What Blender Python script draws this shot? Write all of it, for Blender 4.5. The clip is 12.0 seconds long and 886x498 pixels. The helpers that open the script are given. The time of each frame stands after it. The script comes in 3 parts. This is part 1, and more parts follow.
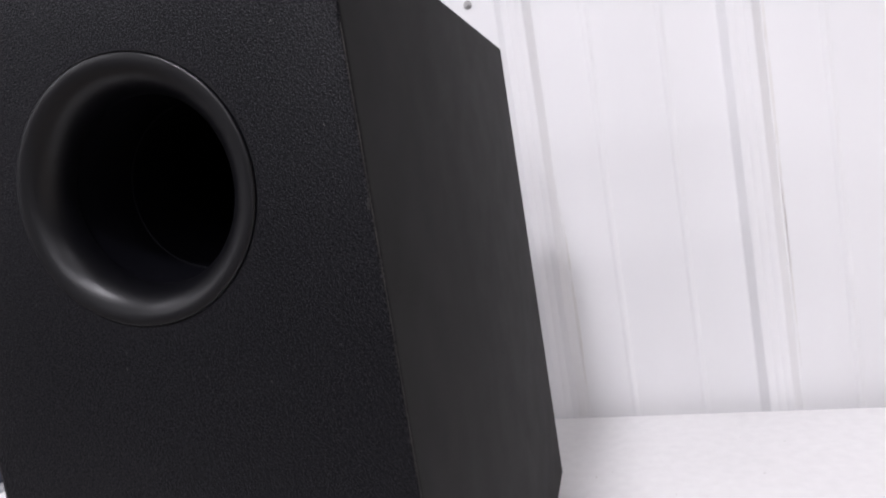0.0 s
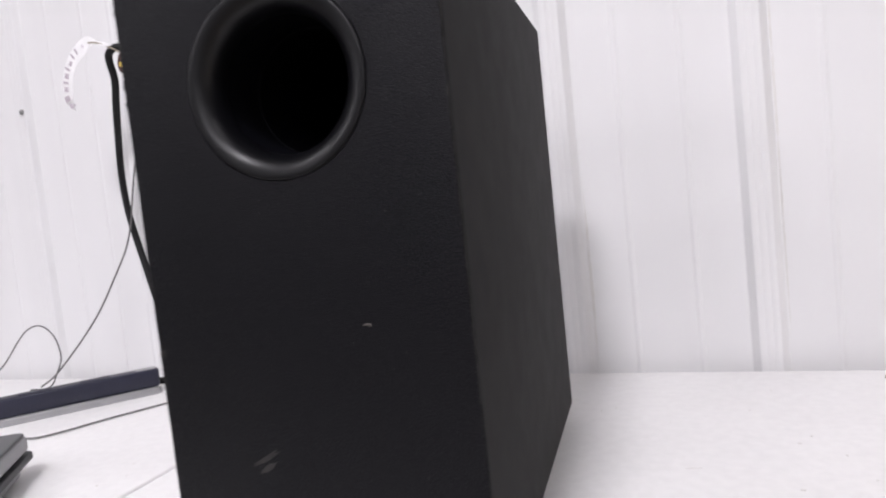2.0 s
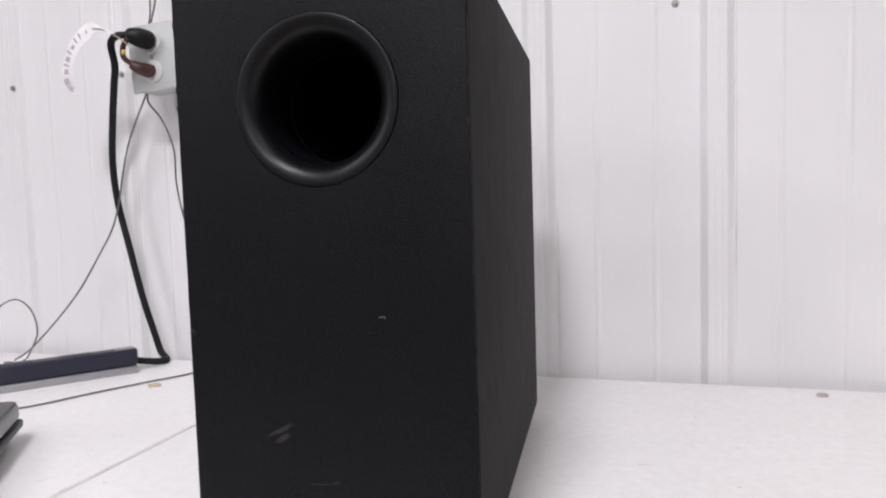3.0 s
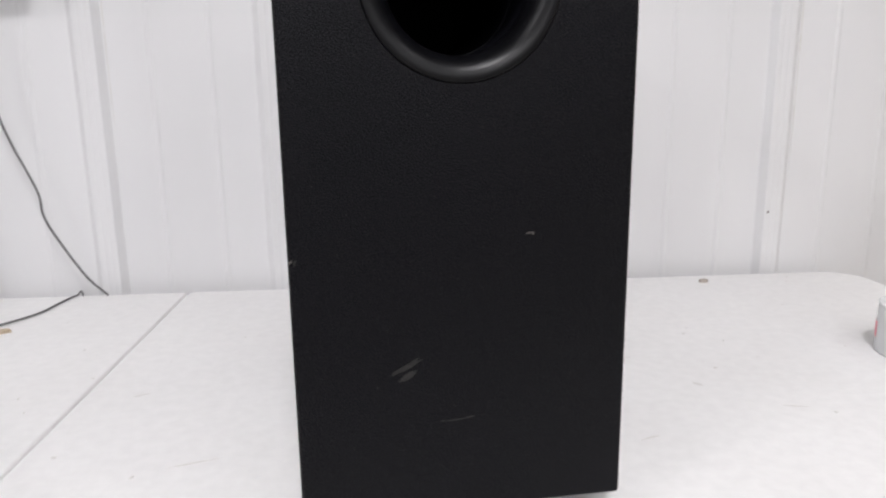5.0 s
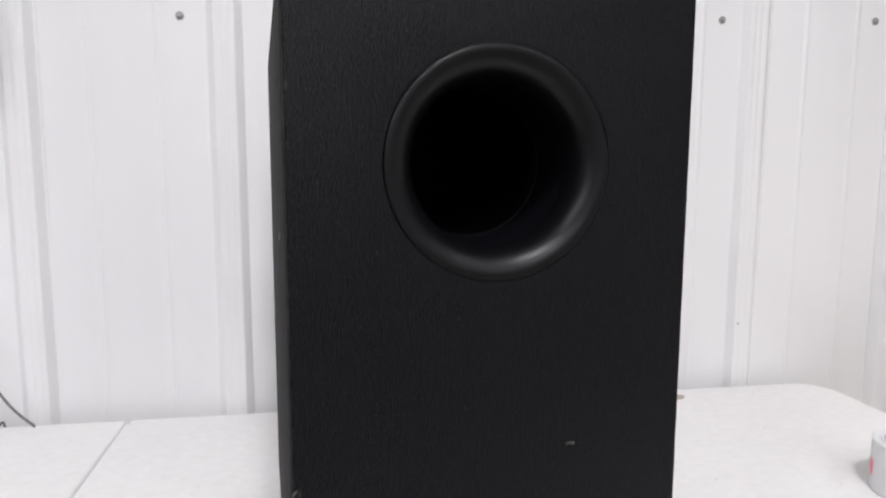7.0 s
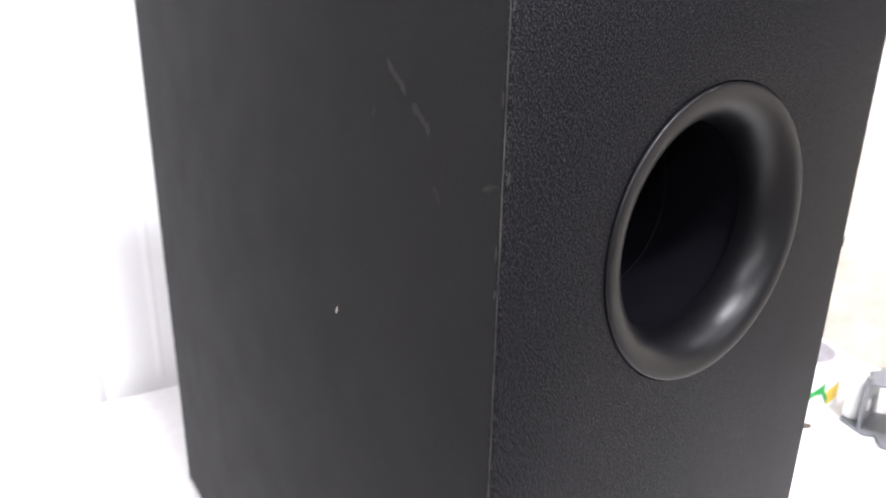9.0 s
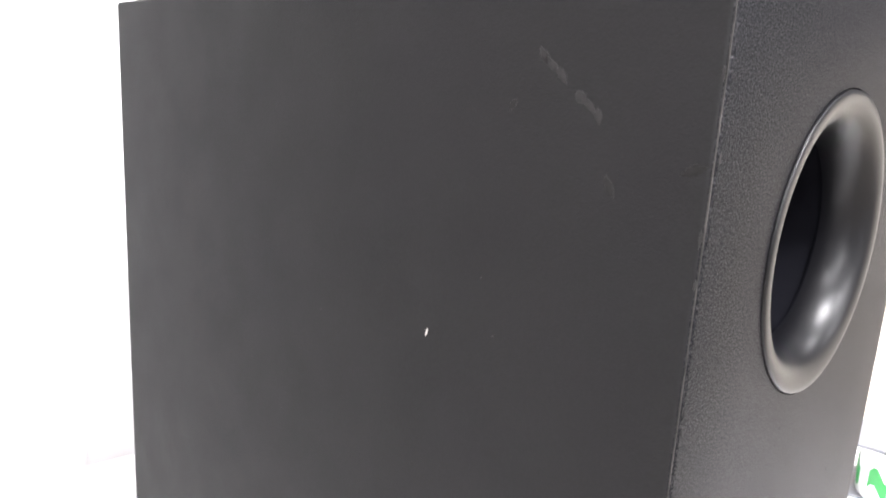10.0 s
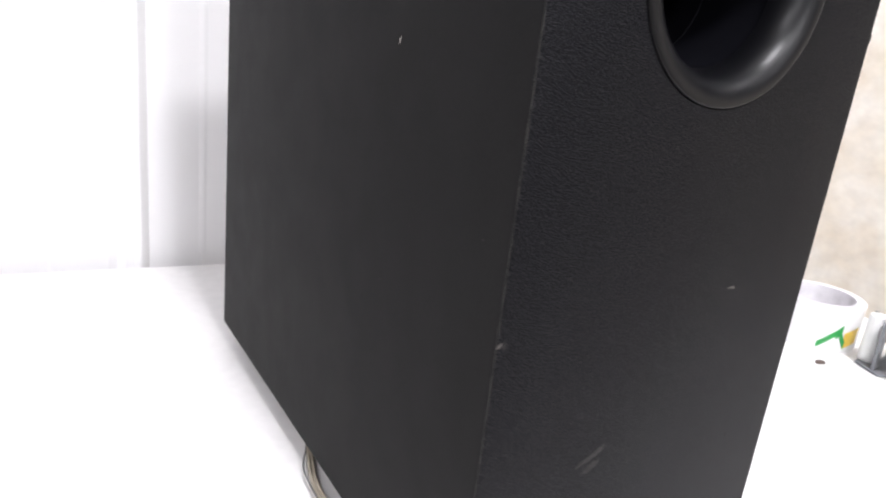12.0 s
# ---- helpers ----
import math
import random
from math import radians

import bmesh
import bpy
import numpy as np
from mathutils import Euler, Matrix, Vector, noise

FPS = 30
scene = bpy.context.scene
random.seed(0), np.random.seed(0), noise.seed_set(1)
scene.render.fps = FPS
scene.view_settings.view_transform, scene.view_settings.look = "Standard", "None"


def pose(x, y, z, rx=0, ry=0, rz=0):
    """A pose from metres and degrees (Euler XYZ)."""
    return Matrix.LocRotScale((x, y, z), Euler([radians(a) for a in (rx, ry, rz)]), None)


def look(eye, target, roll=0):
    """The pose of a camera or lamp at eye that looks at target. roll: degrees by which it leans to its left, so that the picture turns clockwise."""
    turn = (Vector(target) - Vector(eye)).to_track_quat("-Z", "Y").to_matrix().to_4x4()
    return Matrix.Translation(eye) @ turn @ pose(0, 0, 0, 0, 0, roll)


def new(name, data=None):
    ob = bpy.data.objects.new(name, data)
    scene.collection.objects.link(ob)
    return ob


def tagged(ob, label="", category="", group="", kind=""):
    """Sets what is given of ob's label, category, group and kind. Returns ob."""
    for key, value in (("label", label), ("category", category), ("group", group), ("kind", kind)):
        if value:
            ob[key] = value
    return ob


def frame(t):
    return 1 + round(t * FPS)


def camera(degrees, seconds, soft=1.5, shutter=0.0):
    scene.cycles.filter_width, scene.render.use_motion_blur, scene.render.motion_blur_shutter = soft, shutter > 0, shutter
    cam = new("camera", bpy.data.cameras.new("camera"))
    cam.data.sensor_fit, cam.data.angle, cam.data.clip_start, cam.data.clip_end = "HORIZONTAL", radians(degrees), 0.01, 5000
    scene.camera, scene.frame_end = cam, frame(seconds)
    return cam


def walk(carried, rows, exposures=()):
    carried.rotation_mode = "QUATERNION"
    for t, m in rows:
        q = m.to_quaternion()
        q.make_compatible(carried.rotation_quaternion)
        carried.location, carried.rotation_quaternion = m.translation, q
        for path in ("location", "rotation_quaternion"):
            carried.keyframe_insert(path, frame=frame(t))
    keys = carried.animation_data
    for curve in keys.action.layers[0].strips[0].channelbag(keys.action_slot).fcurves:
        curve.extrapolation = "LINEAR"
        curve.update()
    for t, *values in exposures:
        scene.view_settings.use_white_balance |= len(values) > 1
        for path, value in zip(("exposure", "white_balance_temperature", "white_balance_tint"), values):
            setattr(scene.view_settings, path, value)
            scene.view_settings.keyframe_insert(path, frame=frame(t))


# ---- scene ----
cam = camera(64.03, 12.0, 2.0, 0.5)
PATH = [
    (0, (0.1802, -0.2360, 1.0423), (0.0531, 0.2446, 0.9888), -9.14),
    (0.5, (0.1933, -0.2547, 1.0236), (0.0555, 0.2240, 0.9804), -8.12),
    (1, (0.1937, -0.2718, 1.0050), (0.0434, 0.2036, 0.9673), -6.95),
    (1.5, (0.1961, -0.2930, 0.9840), (0.0522, 0.1841, 0.9433), -6.24),
    (2, (0.1821, -0.3457, 0.9831), (0.0444, 0.1336, 0.9464), -6.02),
    (2.5, (0.1600, -0.3939, 0.9928), (0.0397, 0.0901, 0.9567), -3.16),
    (2.7, (0.1683, -0.4013, 0.9927), (0.0529, 0.0839, 0.9575), -2.56),
    (4.3, (0.0568, -0.4315, 0.9954), (0.0099, 0.0550, 0.8899), 4.31),
    (4.5, (0.0032, -0.4157, 0.9971), (-0.0164, 0.0696, 0.8782), 4.53),
    (5, (-0.0692, -0.3710, 0.9956), (0.0053, 0.1116, 0.8883), -0.77),
    (5.5, (-0.1118, -0.3576, 0.9732), (-0.0086, 0.1225, 0.8791), 0.95),
    (6, (-0.1121, -0.3402, 0.9804), (0.0002, 0.1394, 0.8943), 0.25),
    (6.5, (-0.0976, -0.3151, 1.0105), (0.0122, 0.1676, 0.9401), 0.50),
    (7, (-0.1036, -0.3009, 1.0569), (0.0192, 0.1794, 0.9916), 0.19),
    (7.2, (-0.1095, -0.2989, 1.0750), (0.0244, 0.1775, 1.0034), 0.25),
    (8.8, (-0.2066, -0.1552, 1.1241), (0.0398, 0.2478, 0.9601), 3.71),
    (9, (-0.2087, -0.1356, 1.1268), (0.0638, 0.2509, 0.9643), 1.05),
    (9.1, (-0.2150, -0.1275, 1.1256), (0.0726, 0.2529, 0.9755), 0.91),
    (9.5, (-0.2516, -0.0913, 1.1094), (0.0613, 0.2742, 0.9733), 2.11),
    (10, (-0.2621, -0.0771, 1.0967), (0.0815, 0.2699, 0.9893), 3.43),
    (10.5, (-0.2672, -0.0989, 1.0820), (0.0554, 0.2620, 0.9571), 3.05),
    (11, (-0.2801, -0.1259, 1.0612), (0.0204, 0.2485, 0.9214), 3.37),
    (11.5, (-0.2766, -0.1494, 1.0320), (0.0176, 0.2268, 0.8838), 4.73),
    (12, (-0.2453, -0.1900, 1.0212), (0.0124, 0.2112, 0.8708), 6.51),
]
EXPOSURE = [(0.0, 0.06, 6300, 14), (2.5, -0.05, 6450, 13), (4.3, -0.3, 6480, 9.5), (5.0, -0.22, 6480, 9), (7.2, -0.08, 6420, 9.2), (8.8, 0.42, 6330, 11), (9.0, 1.15, 6330, 11), (9.3, 2.05, 6370, 10.8), (9.5, 2.17, 6400, 10.5),
            (10.0, 2.06, 6450, 10), (10.5, 2.08, 6450, 10), (11.0, 1.92, 6430, 10), (11.5, 1.30, 6400, 10.3), (12.0, 0.62, 6400, 10.3)]
walk(cam, [(t, look(eye, target, roll)) for t, eye, target, roll in PATH], EXPOSURE)
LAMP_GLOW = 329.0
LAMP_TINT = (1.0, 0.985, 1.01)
# Rows of round lamps: along the wall, how far out, brightness. The first three fit the cast shadows. The rest stand
# behind the camera, unseen, added as fill.
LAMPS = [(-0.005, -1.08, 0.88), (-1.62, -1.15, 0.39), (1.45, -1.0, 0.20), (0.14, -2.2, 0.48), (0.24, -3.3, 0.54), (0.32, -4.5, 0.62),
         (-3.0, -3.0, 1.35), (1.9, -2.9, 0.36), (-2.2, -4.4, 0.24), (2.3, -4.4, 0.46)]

# ---- world and lamps ----
world = bpy.data.worlds.new("world")
scene.world = world
world.use_nodes = True
world.node_tree.nodes["Background"].inputs[0].default_value = (0.9, 0.95, 1.0, 1)
world.node_tree.nodes["Background"].inputs[1].default_value = 0.3

T = 0.74                      # table top
TURN = radians(-4.6)          # the metal wall against the cabinet's front
VW = 0.563                    # table's back edge, along the wall's normal
PAN = VW + 0.022              # flat of the metal panels
U_ = Vector((math.cos(TURN), math.sin(TURN), 0))
N_ = Vector((-math.sin(TURN), math.cos(TURN), 0))
ROOM = Matrix.Rotation(TURN, 4, "Z")   # x along the wall, y towards it


def wp(u, v, z=0.0):
    """A point by the wall's axes; z over the table top."""
    p = U_ * u + N_ * v
    return Vector((p.x, p.y, T + z))


# ---- materials ----
def material(name, color, rough=0.5, metal=0.0, spec=0.5, mottle=0.0, mottle_scale=6.0, grain=0.0, grain_scale=200.0,
             bump=0.0, bump_scale=300.0, rough_var=0.0, stretch=(1, 1, 1), second=None, transmission=0.0, detail=4.0):
    m = bpy.data.materials.new(name)
    m.use_nodes = True
    nt = m.node_tree
    b = nt.nodes["Principled BSDF"]
    b.inputs["Base Color"].default_value = (*color, 1)
    b.inputs["Roughness"].default_value = rough
    b.inputs["Metallic"].default_value = metal
    b.inputs["Specular IOR Level"].default_value = spec
    b.inputs["Transmission Weight"].default_value = transmission
    co = nt.nodes.new("ShaderNodeTexCoord")
    mp = nt.nodes.new("ShaderNodeMapping")
    mp.inputs["Scale"].default_value = stretch
    nt.links.new(co.outputs["Object"], mp.inputs["Vector"])

    def noise_node(scale, d=detail):
        n = nt.nodes.new("ShaderNodeTexNoise")
        n.inputs["Scale"].default_value = scale
        n.inputs["Detail"].default_value = d
        nt.links.new(mp.outputs["Vector"], n.inputs["Vector"])
        return n

    def ranged(sock, lo, hi):
        r = nt.nodes.new("ShaderNodeMapRange")
        r.inputs["From Min"].default_value, r.inputs["From Max"].default_value = 0.3, 0.7
        r.inputs["To Min"].default_value, r.inputs["To Max"].default_value = lo, hi
        nt.links.new(sock, r.inputs["Value"])
        return r.outputs["Result"]

    last = None
    if mottle or grain or second:
        mix = nt.nodes.new("ShaderNodeMix")
        mix.data_type = "RGBA"
        mix.inputs["A"].default_value = (*color, 1)
        mix.inputs["B"].default_value = (*(second or tuple(c * 0.6 for c in color)), 1)
        nt.links.new(ranged(noise_node(mottle_scale).outputs["Fac"], 0.0, max(mottle, 0.0)), mix.inputs["Factor"])
        last = mix.outputs["Result"]
        if grain:
            mul = nt.nodes.new("ShaderNodeMix")
            mul.data_type, mul.blend_type = "RGBA", "MULTIPLY"
            mul.inputs["Factor"].default_value = 1.0
            nt.links.new(last, mul.inputs["A"])
            nt.links.new(ranged(noise_node(grain_scale, 2).outputs["Fac"], 1 - grain, 1 + grain), mul.inputs["B"])
            last = mul.outputs["Result"]
        nt.links.new(last, b.inputs["Base Color"])
    if rough_var:
        nt.links.new(ranged(noise_node(mottle_scale * 2.3).outputs["Fac"], rough - rough_var, rough + rough_var), b.inputs["Roughness"])
    if bump:
        bn = nt.nodes.new("ShaderNodeBump")
        bn.inputs["Strength"].default_value = bump
        bn.inputs["Distance"].default_value = 0.002
        nt.links.new(noise_node(bump_scale, 3).outputs["Fac"], bn.inputs["Height"])
        nt.links.new(bn.outputs["Normal"], b.inputs["Normal"])
    return m


def glowing(name, color, strength):
    m = bpy.data.materials.new(name)
    m.use_nodes = True
    b = m.node_tree.nodes["Principled BSDF"]
    b.inputs["Base Color"].default_value = (0.8, 0.8, 0.8, 1)
    b.inputs["Emission Color"].default_value = (*color, 1)
    b.inputs["Emission Strength"].default_value = strength
    return m


VINYL = material("black_grained_vinyl", (0.0023, 0.0024, 0.0036), 0.52, spec=0.13, mottle=0.5, mottle_scale=9, second=(0.0027, 0.0029, 0.0041), rough_var=0.015)
SIDE_VINYL = material("black_smooth_vinyl", (0.0100, 0.0095, 0.0098), 0.72, spec=0.16, mottle=0.6, mottle_scale=14, second=(0.0083, 0.0080, 0.0085), grain=0.10, grain_scale=900,
                      bump=0.10, bump_scale=1500, rough_var=0.03)


def pebble(m, cell, depth, gloss):
    """Fine leather grain: small round cells in relief, some of them shinier."""
    nt = m.node_tree
    b = nt.nodes["Principled BSDF"]
    co = nt.nodes.new("ShaderNodeTexCoord")
    wob = nt.nodes.new("ShaderNodeTexNoise")
    wob.inputs["Scale"].default_value = 0.35 / cell
    wob.inputs["Detail"].default_value = 2.0
    nt.links.new(co.outputs["Object"], wob.inputs["Vector"])
    push = nt.nodes.new("ShaderNodeVectorMath")
    push.operation = "MULTIPLY_ADD"
    push.inputs[1].default_value = (cell, cell, cell)
    nt.links.new(wob.outputs["Color"], push.inputs[0])
    nt.links.new(co.outputs["Object"], push.inputs[2])
    vo = nt.nodes.new("ShaderNodeTexVoronoi")
    vo.feature = "SMOOTH_F1"
    vo.inputs["Scale"].default_value = 1 / cell
    vo.inputs["Smoothness"].default_value = 0.4
    nt.links.new(push.outputs["Vector"], vo.inputs["Vector"])
    bn = nt.nodes.new("ShaderNodeBump")
    bn.invert = True
    bn.inputs["Strength"].default_value = depth
    bn.inputs["Distance"].default_value = 0.0007
    nt.links.new(vo.outputs["Distance"], bn.inputs["Height"])
    nt.links.new(bn.outputs["Normal"], b.inputs["Normal"])
    fine = nt.nodes.new("ShaderNodeTexNoise")
    fine.inputs["Scale"].default_value = 1.2 / cell
    fine.inputs["Detail"].default_value = 2.0
    nt.links.new(co.outputs["Object"], fine.inputs["Vector"])
    mr = nt.nodes.new("ShaderNodeMapRange")
    mr.inputs["From Min"].default_value, mr.inputs["From Max"].default_value = 0.47, 0.70
    mr.inputs["To Min"].default_value, mr.inputs["To Max"].default_value = gloss[0], gloss[1]
    nt.links.new(fine.outputs["Fac"], mr.inputs["Value"])
    nt.links.new(mr.outputs["Result"], b.inputs["Specular IOR Level"])


pebble(VINYL, 0.00066, 0.32, (0.060, 0.54))
VINYL.node_tree.nodes["Principled BSDF"].inputs["Specular Tint"].default_value = (1.0, 0.97, 1.0, 1)
FLARE = material("black_gloss_plastic", (0.0026, 0.0026, 0.0036), 0.36, spec=0.27, mottle=0.4, mottle_scale=30, bump=0.03, bump_scale=1400)
BORE = material("black_port_inside", (0.0036, 0.0036, 0.0052), 0.55, spec=0.045, mottle=0.4, mottle_scale=20)
RUBBER = material("black_rubber", (0.015, 0.015, 0.016), 0.7, mottle=0.4, mottle_scale=40, bump=0.1)
SCUFF = material("grey_scuff", (0.025, 0.0235, 0.0225), 0.8, spec=0.30, mottle=1.0, mottle_scale=300, second=(0.008, 0.008, 0.008))
SMUDGE = material("brown_grey_smudge", (0.0172, 0.0150, 0.0140), 0.7, spec=0.42, mottle=1.0, mottle_scale=300, second=(0.008, 0.008, 0.008))
RUBBED = material("pale_rubbed_mark", (0.0270, 0.0260, 0.0255), 0.72, spec=0.25, mottle=1.0, mottle_scale=420, second=(0.0112, 0.0106, 0.0104))
FAINT = material("faint_rubbed_mark", (0.0135, 0.0126, 0.0122), 0.72, spec=0.20, mottle=1.0, mottle_scale=260, second=(0.0092, 0.0086, 0.0084))
EDGEWEAR = material("worn_edge_line", (0.048, 0.045, 0.042), 0.75, spec=0.25, mottle=1.0, mottle_scale=120, second=(0.011, 0.0105, 0.010))
FLECK = material("grey_dust_fleck", (0.042, 0.040, 0.038), 0.8, spec=0.3, mottle=0.6, mottle_scale=500)
DULLCHIP = material("dull_chip", (0.11, 0.10, 0.092), 0.8, mottle=0.8, mottle_scale=500)
CHIP = material("bare_board_chip", (0.55, 0.52, 0.47), 0.8, mottle=0.6, mottle_scale=400)
STEEL = material("white_painted_steel", (0.762, 0.756, 0.766), 0.42, spec=0.4, mottle=0.6, mottle_scale=2.6, second=(0.695, 0.688, 0.690),
                 grain=0.03, grain_scale=9, bump=0.05, bump_scale=45, rough_var=0.06, stretch=(1, 1, 0.12))
SCREW = material("dull_zinc", (0.40, 0.395, 0.39), 0.45, metal=0.6, mottle=0.7, mottle_scale=200)
TABLE = material("white_table_plastic", (0.855, 0.842, 0.838), 0.45, spec=0.4, mottle=0.5, mottle_scale=7, second=(0.795, 0.778, 0.770),
                 grain=0.025, grain_scale=90, bump=0.035, bump_scale=900, rough_var=0.04)
LEG = material("grey_powder_coat", (0.3, 0.3, 0.31), 0.5, mottle=0.3, mottle_scale=20, bump=0.1)
PAINT = material("white_wall_paint", (0.74, 0.74, 0.74), 0.7, mottle=0.4, mottle_scale=1.5, second=(0.68, 0.68, 0.67), bump=0.08, bump_scale=120)
BOARD = material("cream_chip_board", (0.90, 0.87, 0.81), 0.75, mottle=1.0, mottle_scale=12, second=(0.78, 0.70, 0.58), grain=0.06, grain_scale=40,
                 bump=0.4, bump_scale=30, stretch=(1, 1, 1.3))
GREYWALL = material("grey_wall_paint", (0.20, 0.20, 0.205), 0.75, mottle=0.4, mottle_scale=1.5, bump=0.08, bump_scale=120)
LIGHTGREY = material("light_grey_wall_paint", (0.45, 0.45, 0.455), 0.75, mottle=0.4, mottle_scale=1.5, bump=0.08, bump_scale=120)
GRIME = material("brown_grime", (0.655, 0.64, 0.61), 0.6, mottle=1.0, mottle_scale=40, second=(0.72, 0.71, 0.715), stretch=(1, 1, 0.3))
CONCRETE = material("tan_grey_concrete", (0.27, 0.235, 0.20), 0.7, mottle=0.8, mottle_scale=2.5, grain=0.12, grain_scale=80, bump=0.15, bump_scale=90)
GALV = material("galvanised_steel", (0.52, 0.54, 0.53), 0.45, metal=0.25, mottle=0.6, mottle_scale=25, second=(0.48, 0.49, 0.49), bump=0.06, bump_scale=150)
SOCKET = material("white_socket_plastic", (0.72, 0.71, 0.70), 0.4, mottle=0.3, mottle_scale=60)
CORD = material("black_cord", (0.007, 0.007, 0.008), 0.5, spec=0.3, mottle=0.5, mottle_scale=40, bump=0.15, bump_scale=250)
BROWN = material("brown_plug_plastic", (0.075, 0.026, 0.022), 0.45, mottle=0.7, mottle_scale=60, second=(0.035, 0.014, 0.012))
WIRE = material("grey_thin_cable", (0.14, 0.135, 0.135), 0.5, mottle=0.5, mottle_scale=40)
CLEARWIRE = material("clear_jacket_wire", (0.42, 0.37, 0.29), 0.3, mottle=0.8, mottle_scale=90, second=(0.26, 0.22, 0.17))
COPPER = material("brass", (0.75, 0.55, 0.12), 0.3, metal=0.8, mottle=0.3, mottle_scale=200)
TAGM = material("white_tag_film", (0.93, 0.92, 0.93), 0.35, mottle=0.3, mottle_scale=50)
INK = material("grey_print", (0.50, 0.44, 0.49), 0.6, mottle=0.4, mottle_scale=300)
NAVY = material("dark_navy_plastic", (0.018, 0.019, 0.038), 0.45, mottle=0.4, mottle_scale=25, grain=0.1, grain_scale=300, bump=0.06)
ALU = material("grey_aluminium", (0.42, 0.42, 0.43), 0.4, metal=0.5, mottle=0.4, mottle_scale=30, stretch=(1, 8, 8))
LAPTOP = material("dark_grey_laptop_lid", (0.065, 0.067, 0.07), 0.45, mottle=0.4, mottle_scale=18, grain=0.08, grain_scale=500, bump=0.05)
LAPGREY = material("light_grey_laptop_edge", (0.30, 0.30, 0.305), 0.45, mottle=0.3, mottle_scale=40)
LAPBLACK = material("black_laptop_deck", (0.02, 0.02, 0.024), 0.5, mottle=0.3, mottle_scale=60)
FILM = material("milky_tape_film", (0.78, 0.78, 0.79), 0.22, spec=0.5, mottle=0.4, mottle_scale=50, second=(0.70, 0.70, 0.72), bump=0.05, bump_scale=400)
CORE = material("pale_card_core", (0.72, 0.70, 0.73), 0.7, mottle=0.5, mottle_scale=70)
GREEN = material("green_print", (0.03, 0.30, 0.07), 0.4, mottle=0.3, mottle_scale=100)
YELLOW = material("yellow_print", (0.72, 0.55, 0.07), 0.4, mottle=0.4, mottle_scale=90, second=(0.75, 0.35, 0.12))
PINK = material("pink_print", (0.80, 0.20, 0.27), 0.4, mottle=0.4, mottle_scale=90)
GUN = material("grey_dispenser_plastic", (0.21, 0.215, 0.235), 0.45, mottle=0.5, mottle_scale=40, bump=0.05)
ROLLER = material("white_roller", (0.80, 0.80, 0.79), 0.4, mottle=0.2, mottle_scale=60)
BEIGE = material("beige_crumb", (0.62, 0.50, 0.36), 0.9, mottle=0.8, mottle_scale=250)
GREYBIT = material("grey_brown_crumb", (0.52, 0.46, 0.41), 0.9, mottle=0.8, mottle_scale=250)
DARKBIT = material("dark_crumb", (0.13, 0.10, 0.085), 0.9, mottle=0.8, mottle_scale=300)
FADED = material("faint_stain", (0.66, 0.635, 0.60), 0.55, mottle=0.9, mottle_scale=160, second=(0.79, 0.775, 0.76))
HOUSING = material("white_lamp_housing", (0.8, 0.8, 0.8), 0.4, mottle=0.2, mottle_scale=10)


# ---- mesh helpers ----
def part(name, bm, mat, parent=None, label="", sharp=35, m=None):
    me = bpy.data.meshes.new(name)
    bmesh.ops.recalc_face_normals(bm, faces=bm.faces[:])
    bm.to_mesh(me)
    bm.free()
    me.materials.append(mat)
    me.polygons.foreach_set("use_smooth", [True] * len(me.polygons))
    me.set_sharp_from_angle(angle=radians(sharp))
    ob = new(name, me)
    if m is not None:
        ob.matrix_basis = m
    ob.parent = parent
    if label:
        ob["label"] = label
    return ob


def empty(name, m=Matrix()):
    ob = new(name)
    ob.empty_display_size = 0.05
    ob.matrix_basis = m
    return ob


def box_bm(x0, x1, y0, y1, z0, z1, bevel=0.0, seg=2, bm=None):
    own = bmesh.new()
    bmesh.ops.create_cube(own, size=1.0)
    for v in own.verts:
        v.co = Vector((x0 + (v.co.x + 0.5) * (x1 - x0), y0 + (v.co.y + 0.5) * (y1 - y0), z0 + (v.co.z + 0.5) * (z1 - z0)))
    if bevel:
        bmesh.ops.bevel(own, geom=own.edges[:], offset=bevel, segments=seg, profile=0.5, affect="EDGES")
    return merge(bm, own)


def merge(bm, own):
    if bm is None:
        return own
    me = bpy.data.meshes.new("joined")
    own.to_mesh(me)
    own.free()
    bm.from_mesh(me)
    bpy.data.meshes.remove(me)
    return bm


def lathe(profile, n=48, axis="Z", bm=None, centre=(0, 0, 0), close=False):
    """Turns (radius, height) pairs round an axis; for "Y" heights run along +y."""
    bm = bm or bmesh.new()
    rings = []
    for r, h in profile:
        ring = []
        for k in range(n):
            a = 2 * math.pi * k / n
            c = Vector((r * math.cos(a), r * math.sin(a), h)) if axis == "Z" else Vector((r * math.cos(a), h, r * math.sin(a)))
            ring.append(bm.verts.new(c + Vector(centre)))
        rings.append(ring)
    pairs = list(zip(rings, rings[1:])) + ([(rings[-1], rings[0])] if close else [])
    for a, b in pairs:
        for k in range(n):
            bm.faces.new((a[k], a[(k + 1) % n], b[(k + 1) % n], b[k]))
    return bm


def spline(points, step=8):
    pts = [Vector(p) for p in points]
    pts = [pts[0] * 2 - pts[1]] + pts + [pts[-1] * 2 - pts[-2]]
    out = []
    for k in range(1, len(pts) - 2):
        a, b, c, d = pts[k - 1:k + 3]
        for s in range(step):
            t = s / step
            out.append(0.5 * ((2 * b) + (c - a) * t + (2 * a - 5 * b + 4 * c - d) * t * t + (3 * b - a - 3 * c + d) * t ** 3))
    return out + [pts[-2]]


